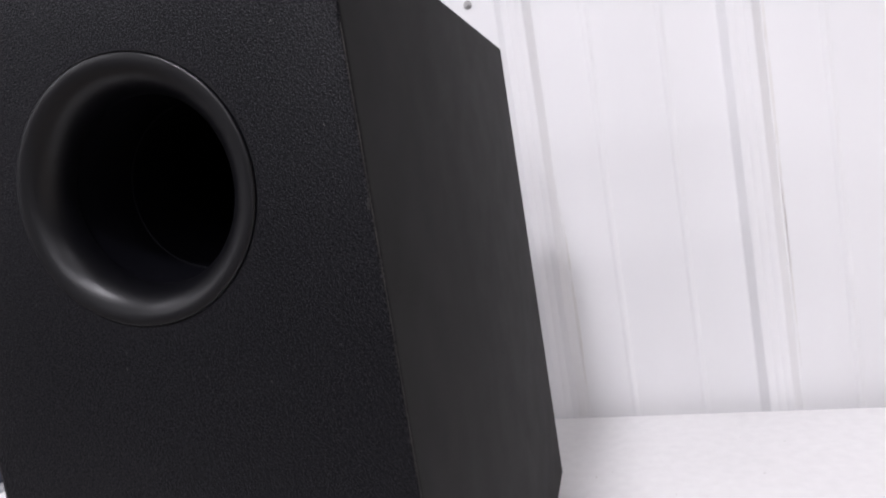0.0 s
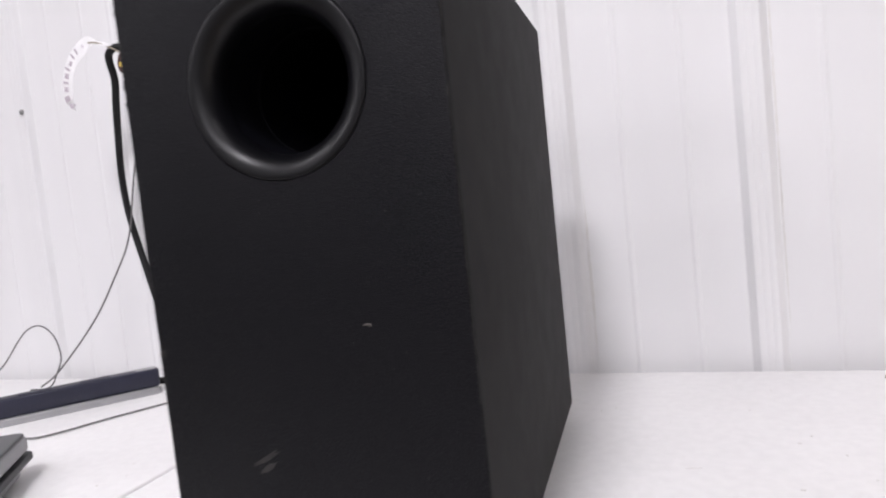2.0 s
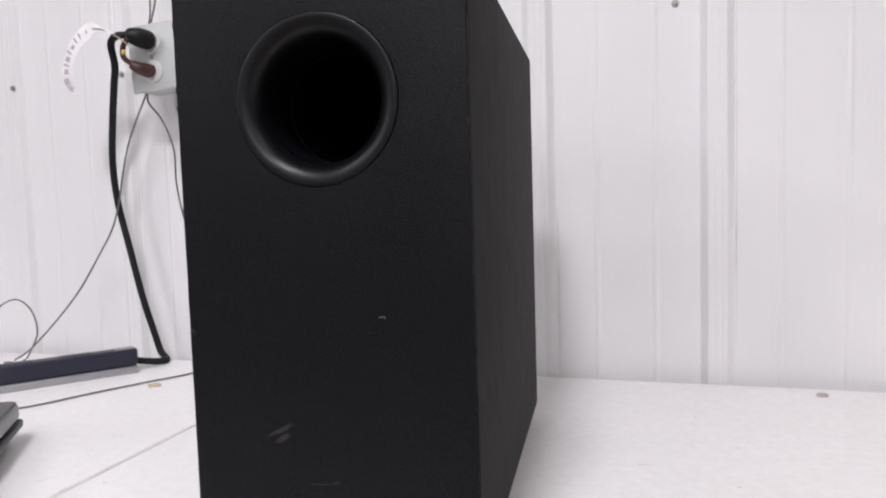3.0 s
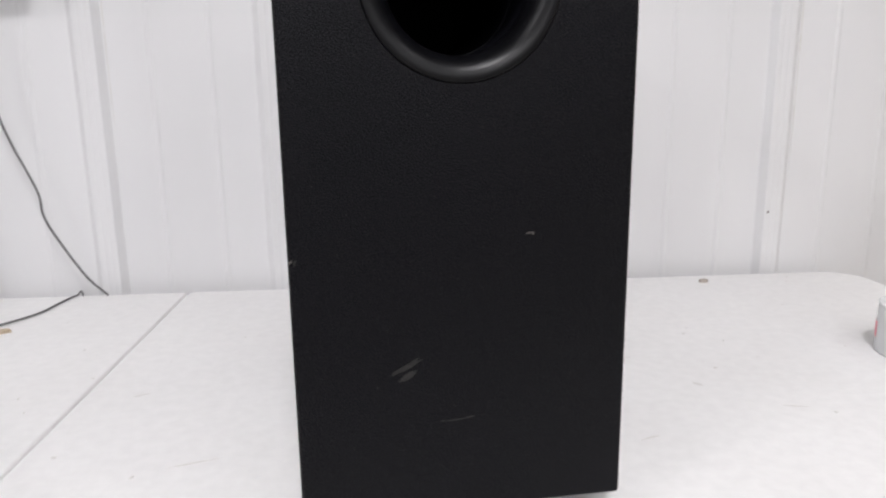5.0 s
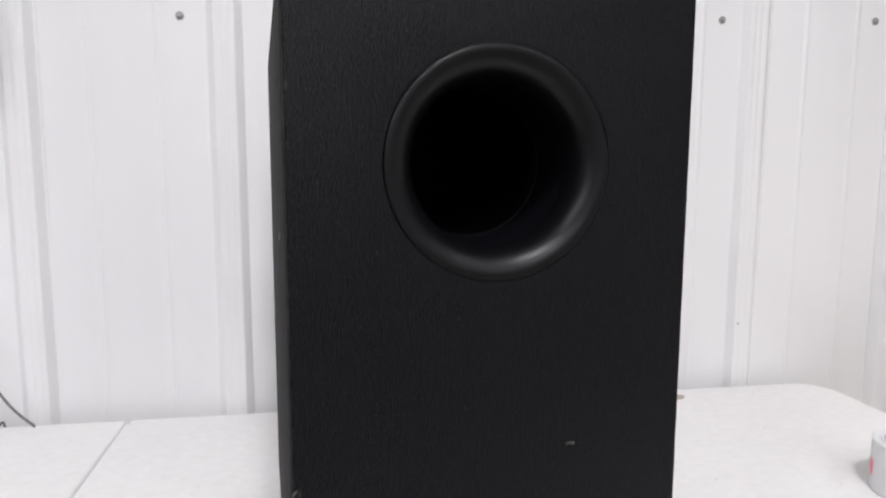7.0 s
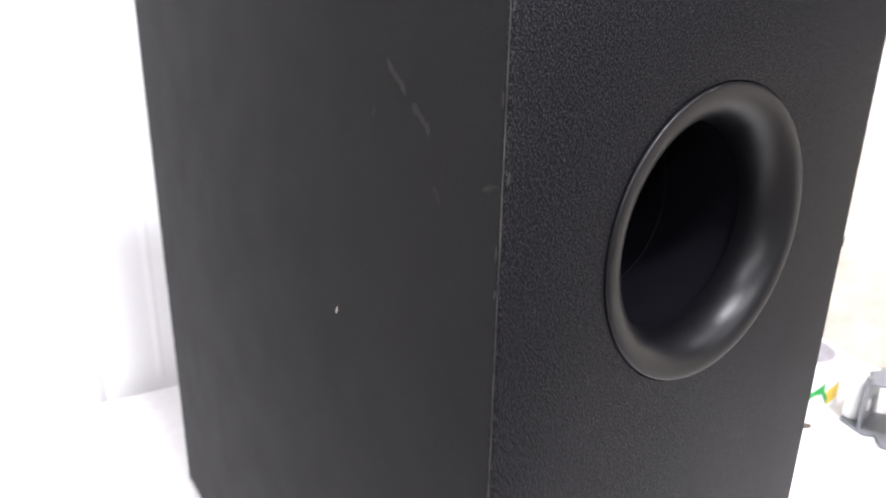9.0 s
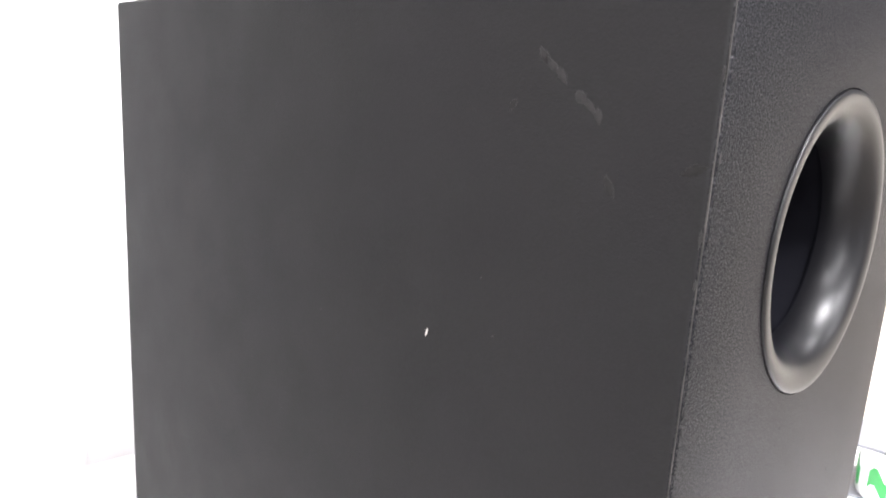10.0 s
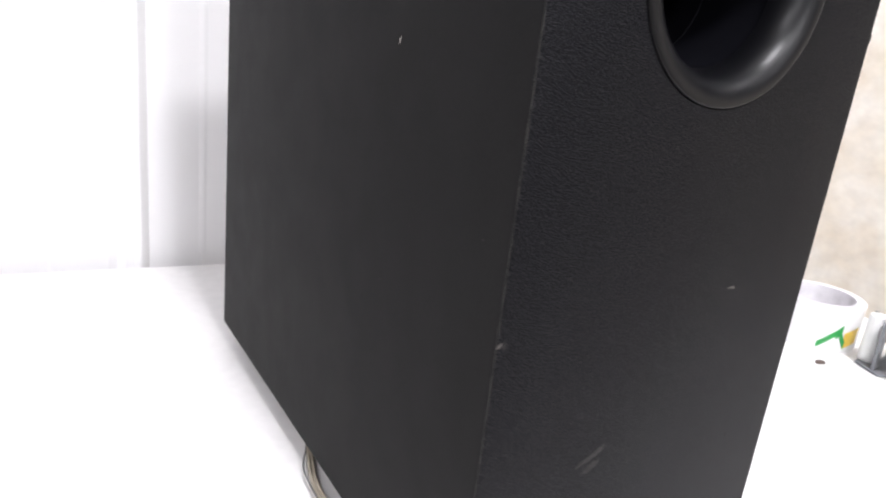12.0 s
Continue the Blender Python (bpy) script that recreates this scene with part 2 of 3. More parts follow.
def tube(points, r, n=8, step=8, bm=None, ends=True, radii=None):
    bm = bm or bmesh.new()
    path = spline(points, step)
    up, rings = Vector((0.13, 0.21, 0.97)), []
    for k, p in enumerate(path):
        d = (path[min(k + 1, len(path) - 1)] - path[max(k - 1, 0)]).normalized()
        side = d.cross(up)
        side = side.normalized() if side.length > 1e-4 else Vector((1, 0, 0))
        up = side.cross(d)
        rr = r if radii is None else float(np.interp(k / (len(path) - 1), *radii))
        rings.append([bm.verts.new(p + (side * math.cos(a) + up * math.sin(a)) * rr) for a in [2 * math.pi * j / n for j in range(n)]])
    for a, b in zip(rings, rings[1:]):
        for j in range(n):
            bm.faces.new((a[j], a[(j + 1) % n], b[(j + 1) % n], b[j]))
    if ends:
        bm.faces.new(rings[0][::-1])
        bm.faces.new(rings[-1])
    return bm


def slab(x0, x1, y0, y1, z0, z1, radii, edge, steps=5, arc=10, bm=None):
    """A plate with round corners (radii for the corners -x-y, +x-y, +x+y, -x+y) and round-over edges above and below."""
    bm = bm or bmesh.new()
    corners = [(x0, y0, 1, 1, 180), (x1, y0, -1, 1, 270), (x1, y1, -1, -1, 0), (x0, y1, 1, -1, 90)]
    rows = []
    for k in range(steps + 1):
        a = math.pi / 2 * k / steps
        rows.append((edge * (1 - math.sin(a)), z0 + edge * (1 - math.cos(a))))
    for k in range(steps + 1):
        a = math.pi / 2 * k / steps
        rows.append((edge * (1 - math.cos(a)), z1 - edge * (1 - math.sin(a))))
    rings = []
    for inset, z in rows:
        ring = []
        for (x, y, sx, sy, start), r in zip(corners, radii):
            for j in range(arc + 1):
                t = radians(start + 90 * j / arc)
                ring.append(bm.verts.new((x + sx * r + (r - inset) * math.cos(t), y + sy * r + (r - inset) * math.sin(t), z)))
        rings.append(ring)
    n = len(rings[0])
    for a, b in zip(rings, rings[1:]):
        for j in range(n):
            bm.faces.new((a[j], a[(j + 1) % n], b[(j + 1) % n], b[j]))
    bm.faces.new(rings[0][::-1])
    bm.faces.new(rings[-1])
    return bm


def flake(points, thick=0.0005, seed=1, jag=0.18):
    """A thin uneven flake whose outline runs through the given points of the plane."""
    rnd = random.Random(seed)
    bm = bmesh.new()
    mid = Vector((sum(p[0] for p in points) / len(points), sum(p[1] for p in points) / len(points)))
    ring = []
    for k, p in enumerate(points):
        q = Vector(points[(k + 1) % len(points)])
        for s in (0, 0.33, 0.66):
            c = Vector(p).lerp(q, s)
            ring.append(mid + (c - mid) * (1 + rnd.uniform(-jag, jag)))
    low = [bm.verts.new((c.x, c.y, 0)) for c in ring]
    top = [bm.verts.new((mid.x + (c.x - mid.x) * 0.9, mid.y + (c.y - mid.y) * 0.9, thick)) for c in ring]
    for k in range(len(ring)):
        j = (k + 1) % len(ring)
        bm.faces.new((low[k], low[j], top[j], top[k]))
    bm.faces.new(top)
    bm.faces.new(low[::-1])
    return bm


def streak(length, width, seed=1, thick=0.00014):
    """A ragged lens-shaped mark along x."""
    n = 7
    upper = [(-length / 2 + length * k / n, width / 2 * math.sin(math.pi * (k + 0.4) / (n + 0.8))) for k in range(n + 1)]
    return flake(upper + [(x, -y) for x, y in upper[::-1]], thick, seed, 0.22)


# ---- the room ----
U0, U1, V0, Z1 = -3.8, 3.4, -5.5, 2.75


def wall_box(name, x0, x1, y0, y1, z0, z1, mat, label, category):
    ob = part(name, box_bm(x0, x1, y0, y1, z0, z1), mat, m=ROOM)
    return tagged(ob, label, category, kind="structure")


wall_box("floor", U0 - 0.2, U1 + 0.2, V0 - 0.2, PAN + 0.2, -0.1, 0, CONCRETE, "tan-grey concrete floor of the workshop", "floor")
wall_box("ceiling", U0 - 0.2, U1 + 0.2, V0 - 0.2, PAN + 0.2, Z1, Z1 + 0.1, LIGHTGREY, "plain grey-white ceiling with round lamps", "ceiling")
wall_box("wall_east", U1, U1 + 0.1, V0, PAN + 0.1, 0, Z1, GREYWALL, "plain grey painted wall", "wall")
wall_box("partition", 0.885, 0.905, -0.9, PAN - 0.021, 0, 1.16, BOARD, "low cream mottled chip board partition wall", "wall")
wall_box("wall_west", U0 - 0.1, U0, V0, PAN + 0.1, 0, Z1, LIGHTGREY, "plain light grey painted wall", "wall")
wall_box("wall_south", U0 - 0.1, U1 + 0.1, V0 - 0.1, V0, 0, Z1, LIGHTGREY, "plain light grey painted wall", "wall")

# The metal wall: a backing, and ribbed panels of 0.914 m with a lapped rib.
wall_north = wall_box("wall_north", U0 - 0.1, U1 + 0.1, PAN + 0.012, PAN + 0.11, 0, Z1, PAINT,
                      "white corrugated metal wall with upright ribs", "wall")
RIB0, PITCH = -0.188, 0.2286


RIB = tuple((a, d * 0.56) for a, d in ((-0.0212, 0.0), (-0.0202, 0.0006), (-0.0190, 0.0023), (-0.0128, 0.0138), (-0.0120, 0.0150), (-0.0108, 0.0153), (-0.0050, 0.0153), (-0.0042, 0.0147),
                                       (-0.0034, 0.0153), (0.0034, 0.0153), (0.0042, 0.0147), (0.0050, 0.0153), (0.0108, 0.0153), (0.0120, 0.0150), (0.0128, 0.0138), (0.0190, 0.0023),
                                       (0.0202, 0.0006), (0.0212, 0.0)))
SMALL_RIB = ((-0.0040, 0.0), (-0.0027, 0.0005), (-0.0012, 0.0010), (0.0012, 0.0010), (0.0027, 0.0005), (0.0040, 0.0))


def panel_profile(first, count):
    """(along, out) pairs: a rib that laps over the neighbour's last one, the further ribs, and half a rib to lie under the next panel."""
    pts = []
    for k in range(count + 1):
        c = first + k * PITCH
        lap = 0.0014 if k == 0 else 0.0
        pts += [(c + a, d + (lap if a < 0.0195 else lap * 0.3)) for a, d in RIB if k < count or a < 0.011]
        if k < count:
            pts += [(c + f * PITCH + a, d) for f in (1 / 3, 2 / 3) for a, d in SMALL_RIB]
    pts = sorted(pts)
    for (a, d), (b, e) in list(zip(pts, pts[1:])):
        if b - a > 0.02:
            pts += [(a + 0.0015, d), (b - 0.0015, e)]
    return sorted(pts)


def metal_panel(first, count=4):
    bm = bmesh.new()
    prof = panel_profile(first, count)
    levels = [0.02, 0.7, 0.9, 1.1, 1.4, 2.0, Z1 - 0.01]
    front = [[bm.verts.new((u, PAN - d, z)) for u, d in prof] for z in levels]
    back = [[bm.verts.new((u, PAN - d + 0.0012, z)) for u, d in prof] for z in levels]
    n = len(prof)
    for i in range(len(levels) - 1):
        for j in range(n - 1):
            bm.faces.new((front[i][j], front[i][j + 1], front[i + 1][j + 1], front[i + 1][j]))
            bm.faces.new((back[i][j], back[i + 1][j], back[i + 1][j + 1], back[i][j + 1]))
        bm.faces.new((front[i][0], front[i + 1][0], back[i + 1][0], back[i][0]))
        bm.faces.new((front[i][-1], back[i][-1], back[i + 1][-1], front[i + 1][-1]))
    for j in range(n - 1):
        bm.faces.new((front[0][j], back[0][j], back[0][j + 1], front[0][j + 1]))
        bm.faces.new((front[-1][j], front[-1][j + 1], back[-1][j + 1], back[-1][j]))
    return bm


for p in range(-4, 4):
    first = RIB0 + 4 * p * PITCH
    part("wall_panel", metal_panel(first), STEEL, wall_north, sharp=50)
for ob in [o for o in wall_north.children]:
    ob.matrix_parent_inverse = Matrix()


def screw_bm():
    bm = lathe([(0.0, 0.0022), (0.0062, 0.0020), (0.0066, 0.0010), (0.0066, 0.0)], 16)
    lathe([(0.0, 0.0062), (0.0032, 0.0060), (0.0038, 0.0050), (0.0038, 0.0018)], 6, bm=bm)
    return bm


screw_mesh = None
for k in range(-8, 9):
    on_rib = k < -1
    u = RIB0 + k * PITCH + (0.006 if on_rib else -0.050)
    m = Matrix.Translation((u, PAN - (0.0100 if on_rib else 0.0004), T + 0.484 + 0.027 * u)) @ Matrix.Rotation(radians(90), 4, "X") @ Matrix.Scale(0.72, 4)
    if screw_mesh is None:
        ob = part("screw", screw_bm(), SCREW, wall_north, m=m)
        screw_mesh = ob.data
    else:
        ob = new("screw", screw_mesh)
        ob.matrix_basis = m
        ob.parent = wall_north
# Thin lines of grime beside the ribs.
for k, (n, z, long, wide) in enumerate(((2, 0.33, 0.42, 0.0030), (2, 0.14, 0.20, 0.0022), (3, 0.36, 0.40, 0.0030), (1, 0.12, 0.22, 0.0040), (-1, 0.40, 0.36, 0.0026), (-2, 0.30, 0.50, 0.0024))):
    m = Matrix.Translation((RIB0 + n * PITCH + 0.0232, PAN, T + z)) @ Matrix.Rotation(radians(90), 4, "X") @ Matrix.Rotation(radians(90), 4, "Z")
    part("grime", streak(long, wide, 300 + k, 0.0004), GRIME, wall_north, m=m)
# A small dark spot on one rib.
part("dent", lathe([(0.0, 0.0006), (0.0011, 0.0005), (0.0015, 0.0)], 9), DARKBIT, wall_north,
     m=Matrix.Translation((0.4905, PAN - 0.0099, T + 0.086)) @ Matrix.Rotation(radians(90), 4, "X"))


# ---- ceiling lamps, all out of view ----
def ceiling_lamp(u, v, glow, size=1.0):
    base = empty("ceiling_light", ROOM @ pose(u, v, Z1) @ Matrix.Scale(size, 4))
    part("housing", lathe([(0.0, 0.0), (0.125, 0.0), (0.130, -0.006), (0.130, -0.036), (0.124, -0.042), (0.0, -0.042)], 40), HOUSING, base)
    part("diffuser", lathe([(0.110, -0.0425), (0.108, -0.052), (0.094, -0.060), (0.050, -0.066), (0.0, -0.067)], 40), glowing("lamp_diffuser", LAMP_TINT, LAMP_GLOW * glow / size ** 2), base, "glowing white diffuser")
    return tagged(base, "unseen round white ceiling lamp with glowing diffuser", "lamp", "ceiling lamps")


# From the fourth on, the lamps are extra light for fill and front sheen.
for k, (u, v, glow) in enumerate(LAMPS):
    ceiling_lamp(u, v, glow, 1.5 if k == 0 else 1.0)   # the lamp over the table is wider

# ---- the folding table ----
SEAM = -0.313
table = empty("folding_table", ROOM @ pose(0, 0, T))
V_FRONT = VW - 0.76
part("tabletop_half", slab(SEAM + 0.0021, 0.611, V_FRONT, VW, -0.042, 0, (0.006, 0.047, 0.047, 0.006), 0.0026), TABLE, table)
part("tabletop_half", slab(SEAM - 0.915, SEAM - 0.0021, V_FRONT, VW, -0.042, 0, (0.047, 0.006, 0.006, 0.047), 0.0026), TABLE, table)
for s, x0 in ((1, 0.42), (-1, SEAM - 0.74)):
    for y in (V_FRONT + 0.09, VW - 0.09):
        part("leg", tube([(x0, y, -0.045), (x0 + s * 0.03, y, -0.40), (x0 + s * 0.05, y, -T + 0.012)], 0.0125, 12, 3), LEG, table)
    part("crossbar", tube([(x0 + s * 0.03, V_FRONT + 0.09, -0.40), (x0 + s * 0.03, VW - 0.09, -0.40)], 0.010, 12, 2), LEG, table)
part("fold_strip", box_bm(SEAM - 0.0019, SEAM + 0.0019, V_FRONT + 0.004, VW - 0.004, -0.03, -0.0030), TABLE, table, "narrow strip inside the fold")
part("hinge_bar", tube([(SEAM, V_FRONT + 0.05, -0.052), (SEAM, VW - 0.05, -0.052)], 0.009, 10, 2), LEG, table)
tagged(table, "white plastic folding table with a fold seam", "table")

# ---- the subwoofer ----
W, H, D, ZB = 0.190, 0.383, 0.382, 0.0155
PX, PZ, PR = -0.0006, 0.3133, 0.0524
sub = empty("subwoofer", pose(0, 0, T))


def cabinet_bm():
    bm = box_bm(-W / 2, W / 2, 0, D, ZB, ZB + H, 0.0022, 3)
    face = min(bm.faces, key=lambda f: f.calc_center_median().y - f.calc_area())
    outer = face.edges[:]
    bmesh.ops.delete(bm, geom=[face], context="FACES_ONLY")
    n = 72
    ring = [bm.verts.new((PX + (PR + 0.0005) * math.cos(2 * math.pi * k / n), 0, PZ + (PR + 0.0005) * math.sin(2 * math.pi * k / n))) for k in range(n)]
    inner = [bm.edges.new((ring[k], ring[(k + 1) % n])) for k in range(n)]
    bmesh.ops.triangle_fill(bm, use_beauty=True, use_dissolve=False, edges=outer + inner)
    deep = [bm.verts.new((v.co.x, 0.018, v.co.z)) for v in ring]
    for k in range(n):
        bm.faces.new((ring[k], ring[(k + 1) % n], deep[(k + 1) % n], deep[k]))
    return bm


cabinet = part("cabinet", cabinet_bm(), VINYL, sub, "matt black cabinet with a grained front and smooth sides", 30)
cabinet.data.materials.append(SIDE_VINYL)
cabinet.data.polygons.foreach_set("material_index", [0 if f.normal.y < -0.6 else 1 for f in cabinet.data.polygons])
# Flared port: a small lip, a rolled shoulder and a long bore.
prof = [(PR, 0.004), (PR, -0.0002), (PR - 0.0001, -0.0006), (PR - 0.0004, -0.0009), (PR - 0.0010, -0.0011)]
for k in range(1, 27):
    a = radians(90 * k / 26)
    prof.append((PR - 0.0016 - 0.0127 * math.sin(a) ** 0.93, -0.0011 + 0.0170 * (1 - math.cos(a) ** 1.0)))
flare = part("port_flare", lathe(prof, 96, "Y", centre=(PX, 0, PZ)), FLARE, sub, "glossy black flared port ring", 60)
rb, yb = prof[-1]
bore = [(rb, yb), (rb + 0.0001, yb + 0.0006), (rb + 0.0010, yb + 0.0008), (rb - 0.0002, 0.050), (rb - 0.0008, 0.0502), (rb - 0.0008, 0.0512), (rb - 0.0005, 0.0514), (rb - 0.001, 0.20), (0.0001, 0.20)]
part("port_tube", lathe(bore, 64, "Y", centre=(PX, 0, PZ)), BORE, flare, "deep dark port tube")
foot_mesh = None
for x in (-W / 2 + 0.033, W / 2 - 0.033):
    for y in (0.04, D - 0.035):
        if foot_mesh is None:
            ob = part("foot", lathe([(0.0, 0.0), (0.0115, 0.0), (0.0125, 0.0012), (0.0140, ZB + 0.001), (0.0, ZB + 0.001)], 20), RUBBER, sub, m=pose(x, y, 0))
            foot_mesh = ob.data
        else:
            ob = new("foot", foot_mesh)
            ob.matrix_basis = pose(x, y, 0)
            ob.parent = sub
FRONT = Matrix.Rotation(radians(90), 4, "X")                 # local x right, y up, z out of the front
LEFT = Matrix.Rotation(radians(-90), 4, "Z") @ FRONT         # out of the left side; local x towards the front
RIGHT = Matrix.Rotation(radians(90), 4, "Z") @ FRONT         # out of the right side; local x towards the back


def mark(plane, across, height, length, width, turn, mat, seed, name="scuff"):
    at = {"f": pose(across, 0, height) @ FRONT, "l": pose(-W / 2, across, height) @ LEFT, "r": pose(W / 2, across, height) @ RIGHT}[plane]
    part(name, streak(length, width, seed), mat, cabinet, m=at @ Matrix.Rotation(radians(turn), 4, "Z"))


mark("f", 0.0362, 0.1800, 0.0042, 0.0010, 8, DULLCHIP, 3, "chip")
mark("f", 0.0385, 0.1797, 0.0020, 0.0014, 60, DULLCHIP, 5, "chip")
for k, (x, z, n, w, a) in enumerate(((-0.0340, 0.1062, 0.0190, 0.0030, 25), (-0.0300, 0.1092, 0.0090, 0.0016, 30), (-0.0325, 0.1010, 0.0115, 0.0036, 30), (-0.0400, 0.1030, 0.0050, 0.0016, 20),
                                     (-0.0060, 0.0724, 0.0100, 0.0010, 4), (0.0025, 0.0735, 0.0060, 0.0014, 8), (-0.0130, 0.0722, 0.0040, 0.0009, -8))):
    mark("f", x, z, n, w, a, SMUDGE, 700 + k)
mark("f", 0.0620, 0.0960, 0.0022, 0.0007, 60, SCUFF, 10)
mark("f", -0.0912, 0.1690, 0.0040, 0.0016, 80, SCUFF, 12)
mark("f", -0.0936, 0.1695, 0.0034, 0.0012, 40, DULLCHIP, 13, "chip")
mark("f", 0.0100, 0.2380, 0.0012, 0.0006, 30, SCUFF, 21)
mark("f", -0.0180, 0.2510, 0.0010, 0.0006, 80, SCUFF, 22)
mark("f", -0.0930, 0.3450, 0.0040, 0.0012, 80, SCUFF, 14)
mark("f", 0.0936, 0.2955, 0.0050, 0.0011, 82, SCUFF, 15)
mark("l", 0.0975, 0.2727, 0.0034, 0.0009, 72, CHIP, 16, "chip")
# Two pale dabs rubbed into the smooth side.
for k, (y, z, n, w, a) in enumerate(((0.0548, 0.3688, 0.0060, 0.0030, -52), (0.0520, 0.3664, 0.0070, 0.0024, -36), (0.0482, 0.3636, 0.0058, 0.0027, -50), (0.0408, 0.3576, 0.0050, 0.0034, -40),
                                     (0.0378, 0.3556, 0.0066, 0.0022, -44), (0.0346, 0.3530, 0.0044, 0.0024, -80))):
    mark("l", y, z, n, w, a, RUBBED, 170 + k)
mark("l", 0.0652, 0.3546, 0.0046, 0.0022, 50, FAINT, 181)
mark("l", 0.0290, 0.3345, 0.0070, 0.0026, -60, FAINT, 182)
mark("l", 0.0052, 0.3415, 0.0070, 0.0028, 20, FAINT, 183)
mark("l", 0.0012, 0.3250, 0.0050, 0.0010, 88, RUBBED, 185)
mark("l", 0.0010, 0.3130, 0.0030, 0.0009, 85, RUBBED, 186)
mark("l", 0.0011, 0.3650, 0.0040, 0.0009, 92, RUBBED, 187)
mark("l", 0.2209, 0.2245, 0.0018, 0.0009, 10, SCUFF, 184)
mark("l", 0.1630, 0.2640, 0.0016, 0.0008, 10, SCUFF, 19)
mark("r", 0.1500, 0.2450, 0.0014, 0.0008, 0, SCUFF, 20)
# A worn light line down the front-left edge.
part("worn_edge", tube([(-W / 2 + 0.0007 + 0.00005 * math.sin(1.3 * k), 0.0007, ZB + 0.01 + (H - 0.02) * k / 60) for k in range(61)], 0.00022, 5, 1,
                      radii=([k / 20 for k in range(21)], [0.00018 + 0.00014 * ((k * 7) % 5) / 4 for k in range(21)])), EDGEWEAR, cabinet)
part("worn_edge", tube([(W / 2 - 0.0007 - 0.00005 * math.sin(1.1 * k), 0.0007, ZB + 0.12 + (H - 0.16) * k / 40) for k in range(41)], 0.00020, 5, 1), EDGEWEAR, cabinet)
rnd = random.Random(23)
for k in range(84):
    side = "f" if k < 58 else ("l" if k < 74 else "r")
    across = rnd.uniform(-0.088, 0.088) if side == "f" else rnd.uniform(0.01, 0.33)
    height = rnd.uniform(0.04, 0.25) if k % 4 else rnd.uniform(0.25, 0.39)
    if side == "f" and (across - PX) ** 2 + (height - PZ) ** 2 < 0.056 ** 2:
        continue
    mark(side, across, height, rnd.uniform(0.0005, 0.0013), rnd.uniform(0.0003, 0.0006), rnd.uniform(0, 180), FLECK if k % 3 else SMUDGE, 900 + k, "fleck")
tagged(sub, "black vinyl subwoofer box with round bass port, scuffed", "subwoofer")

# ---- two-strand wire by the cabinet ----
wire = empty("speaker_wire", pose(0, 0, T))
run = [(-0.060, 0.330, 0.003), (-0.078, 0.240, 0.003), (-0.083, 0.205, 0.003), (-0.0880, 0.188, 0.003), (-0.0945, 0.166, 0.003), (-0.0975, 0.146, 0.003), (-0.0950, 0.118, 0.003), (-0.090, 0.09, 0.003), (-0.088, 0.045, 0.003), (-0.0925, 0.022, 0.003),
       (-0.0965, -0.036, 0.003), (-0.106, -0.10, 0.003), (-0.118, -0.16, 0.003), (-0.124, -0.192, 0.002), (-0.126, -0.2035, -0.012), (-0.127, -0.207, -0.08), (-0.125, -0.206, -0.2)]
for s in (-1, 1):
    part("strand", tube([(x + s * 0.0012, y + s * 0.0003, z) for x, y, z in run], 0.00135, 8), CLEARWIRE, wire)
tagged(wire, "thin clear two-strand speaker wire on the table", "wire")
loose = part("thin_wire", tube([(-0.080, 0.215, 0.002), (-0.0890, 0.193, 0.003), (-0.0950, 0.181, 0.004), (-0.0992, 0.168, 0.0045), (-0.1008, 0.150, 0.0045), (-0.1000, 0.130, 0.004), (-0.0960, 0.115, 0.002), (-0.08, 0.11, 0.002)], 0.0007, 6), WIRE, m=pose(0, 0, T))
tagged(loose, "thin dark wire loop beside the subwoofer", "wire")

# ---- the outlet box on the metal wall, with its plugs ----
BOXD = 0.052
bu, bz = -0.514, 0.4735
outlet = empty("outlet_box", ROOM @ pose(bu, VW, T + bz, 0, -3.5, 0))
part("back_box", box_bm(-0.050, 0.050, -BOXD + 0.004, 0.001, -0.047, 0.047, 0.004), GALV, outlet, "grey galvanised steel box")
plate = part("cover_plate", box_bm(-0.053, 0.053, -BOXD - 0.001, -BOXD + 0.004, -0.050, 0.050, 0.0025, 3), GALV, outlet)
for z in (0.0215, -0.0215):
    for x in (-0.012, ):
        part("socket", lathe([(0.0, -0.0034), (0.0150, -0.0034), (0.0165, -0.0020), (0.0168, 0.0)], 28, "Y", centre=(x, -BOXD - 0.0008, z)), SOCKET, outlet, "white round socket face")
for x, z in ((-0.012, 0.0), (-0.044, 0.041), (0.044, -0.041)):
    part("screw", lathe([(0.0, -0.0020), (0.0030, -0.0016), (0.0036, 0.0)], 12, "Y", centre=(x, -BOXD - 0.0008, z)), SCREW, outlet)
tagged(outlet, "galvanised wall outlet box with two plugs", "outlet")


def op(x, d, z):
    """A point by the outlet box: along, out from its cover, up."""
    return ROOM @ Vector((bu + x, VW - BOXD - d, T + bz + z))


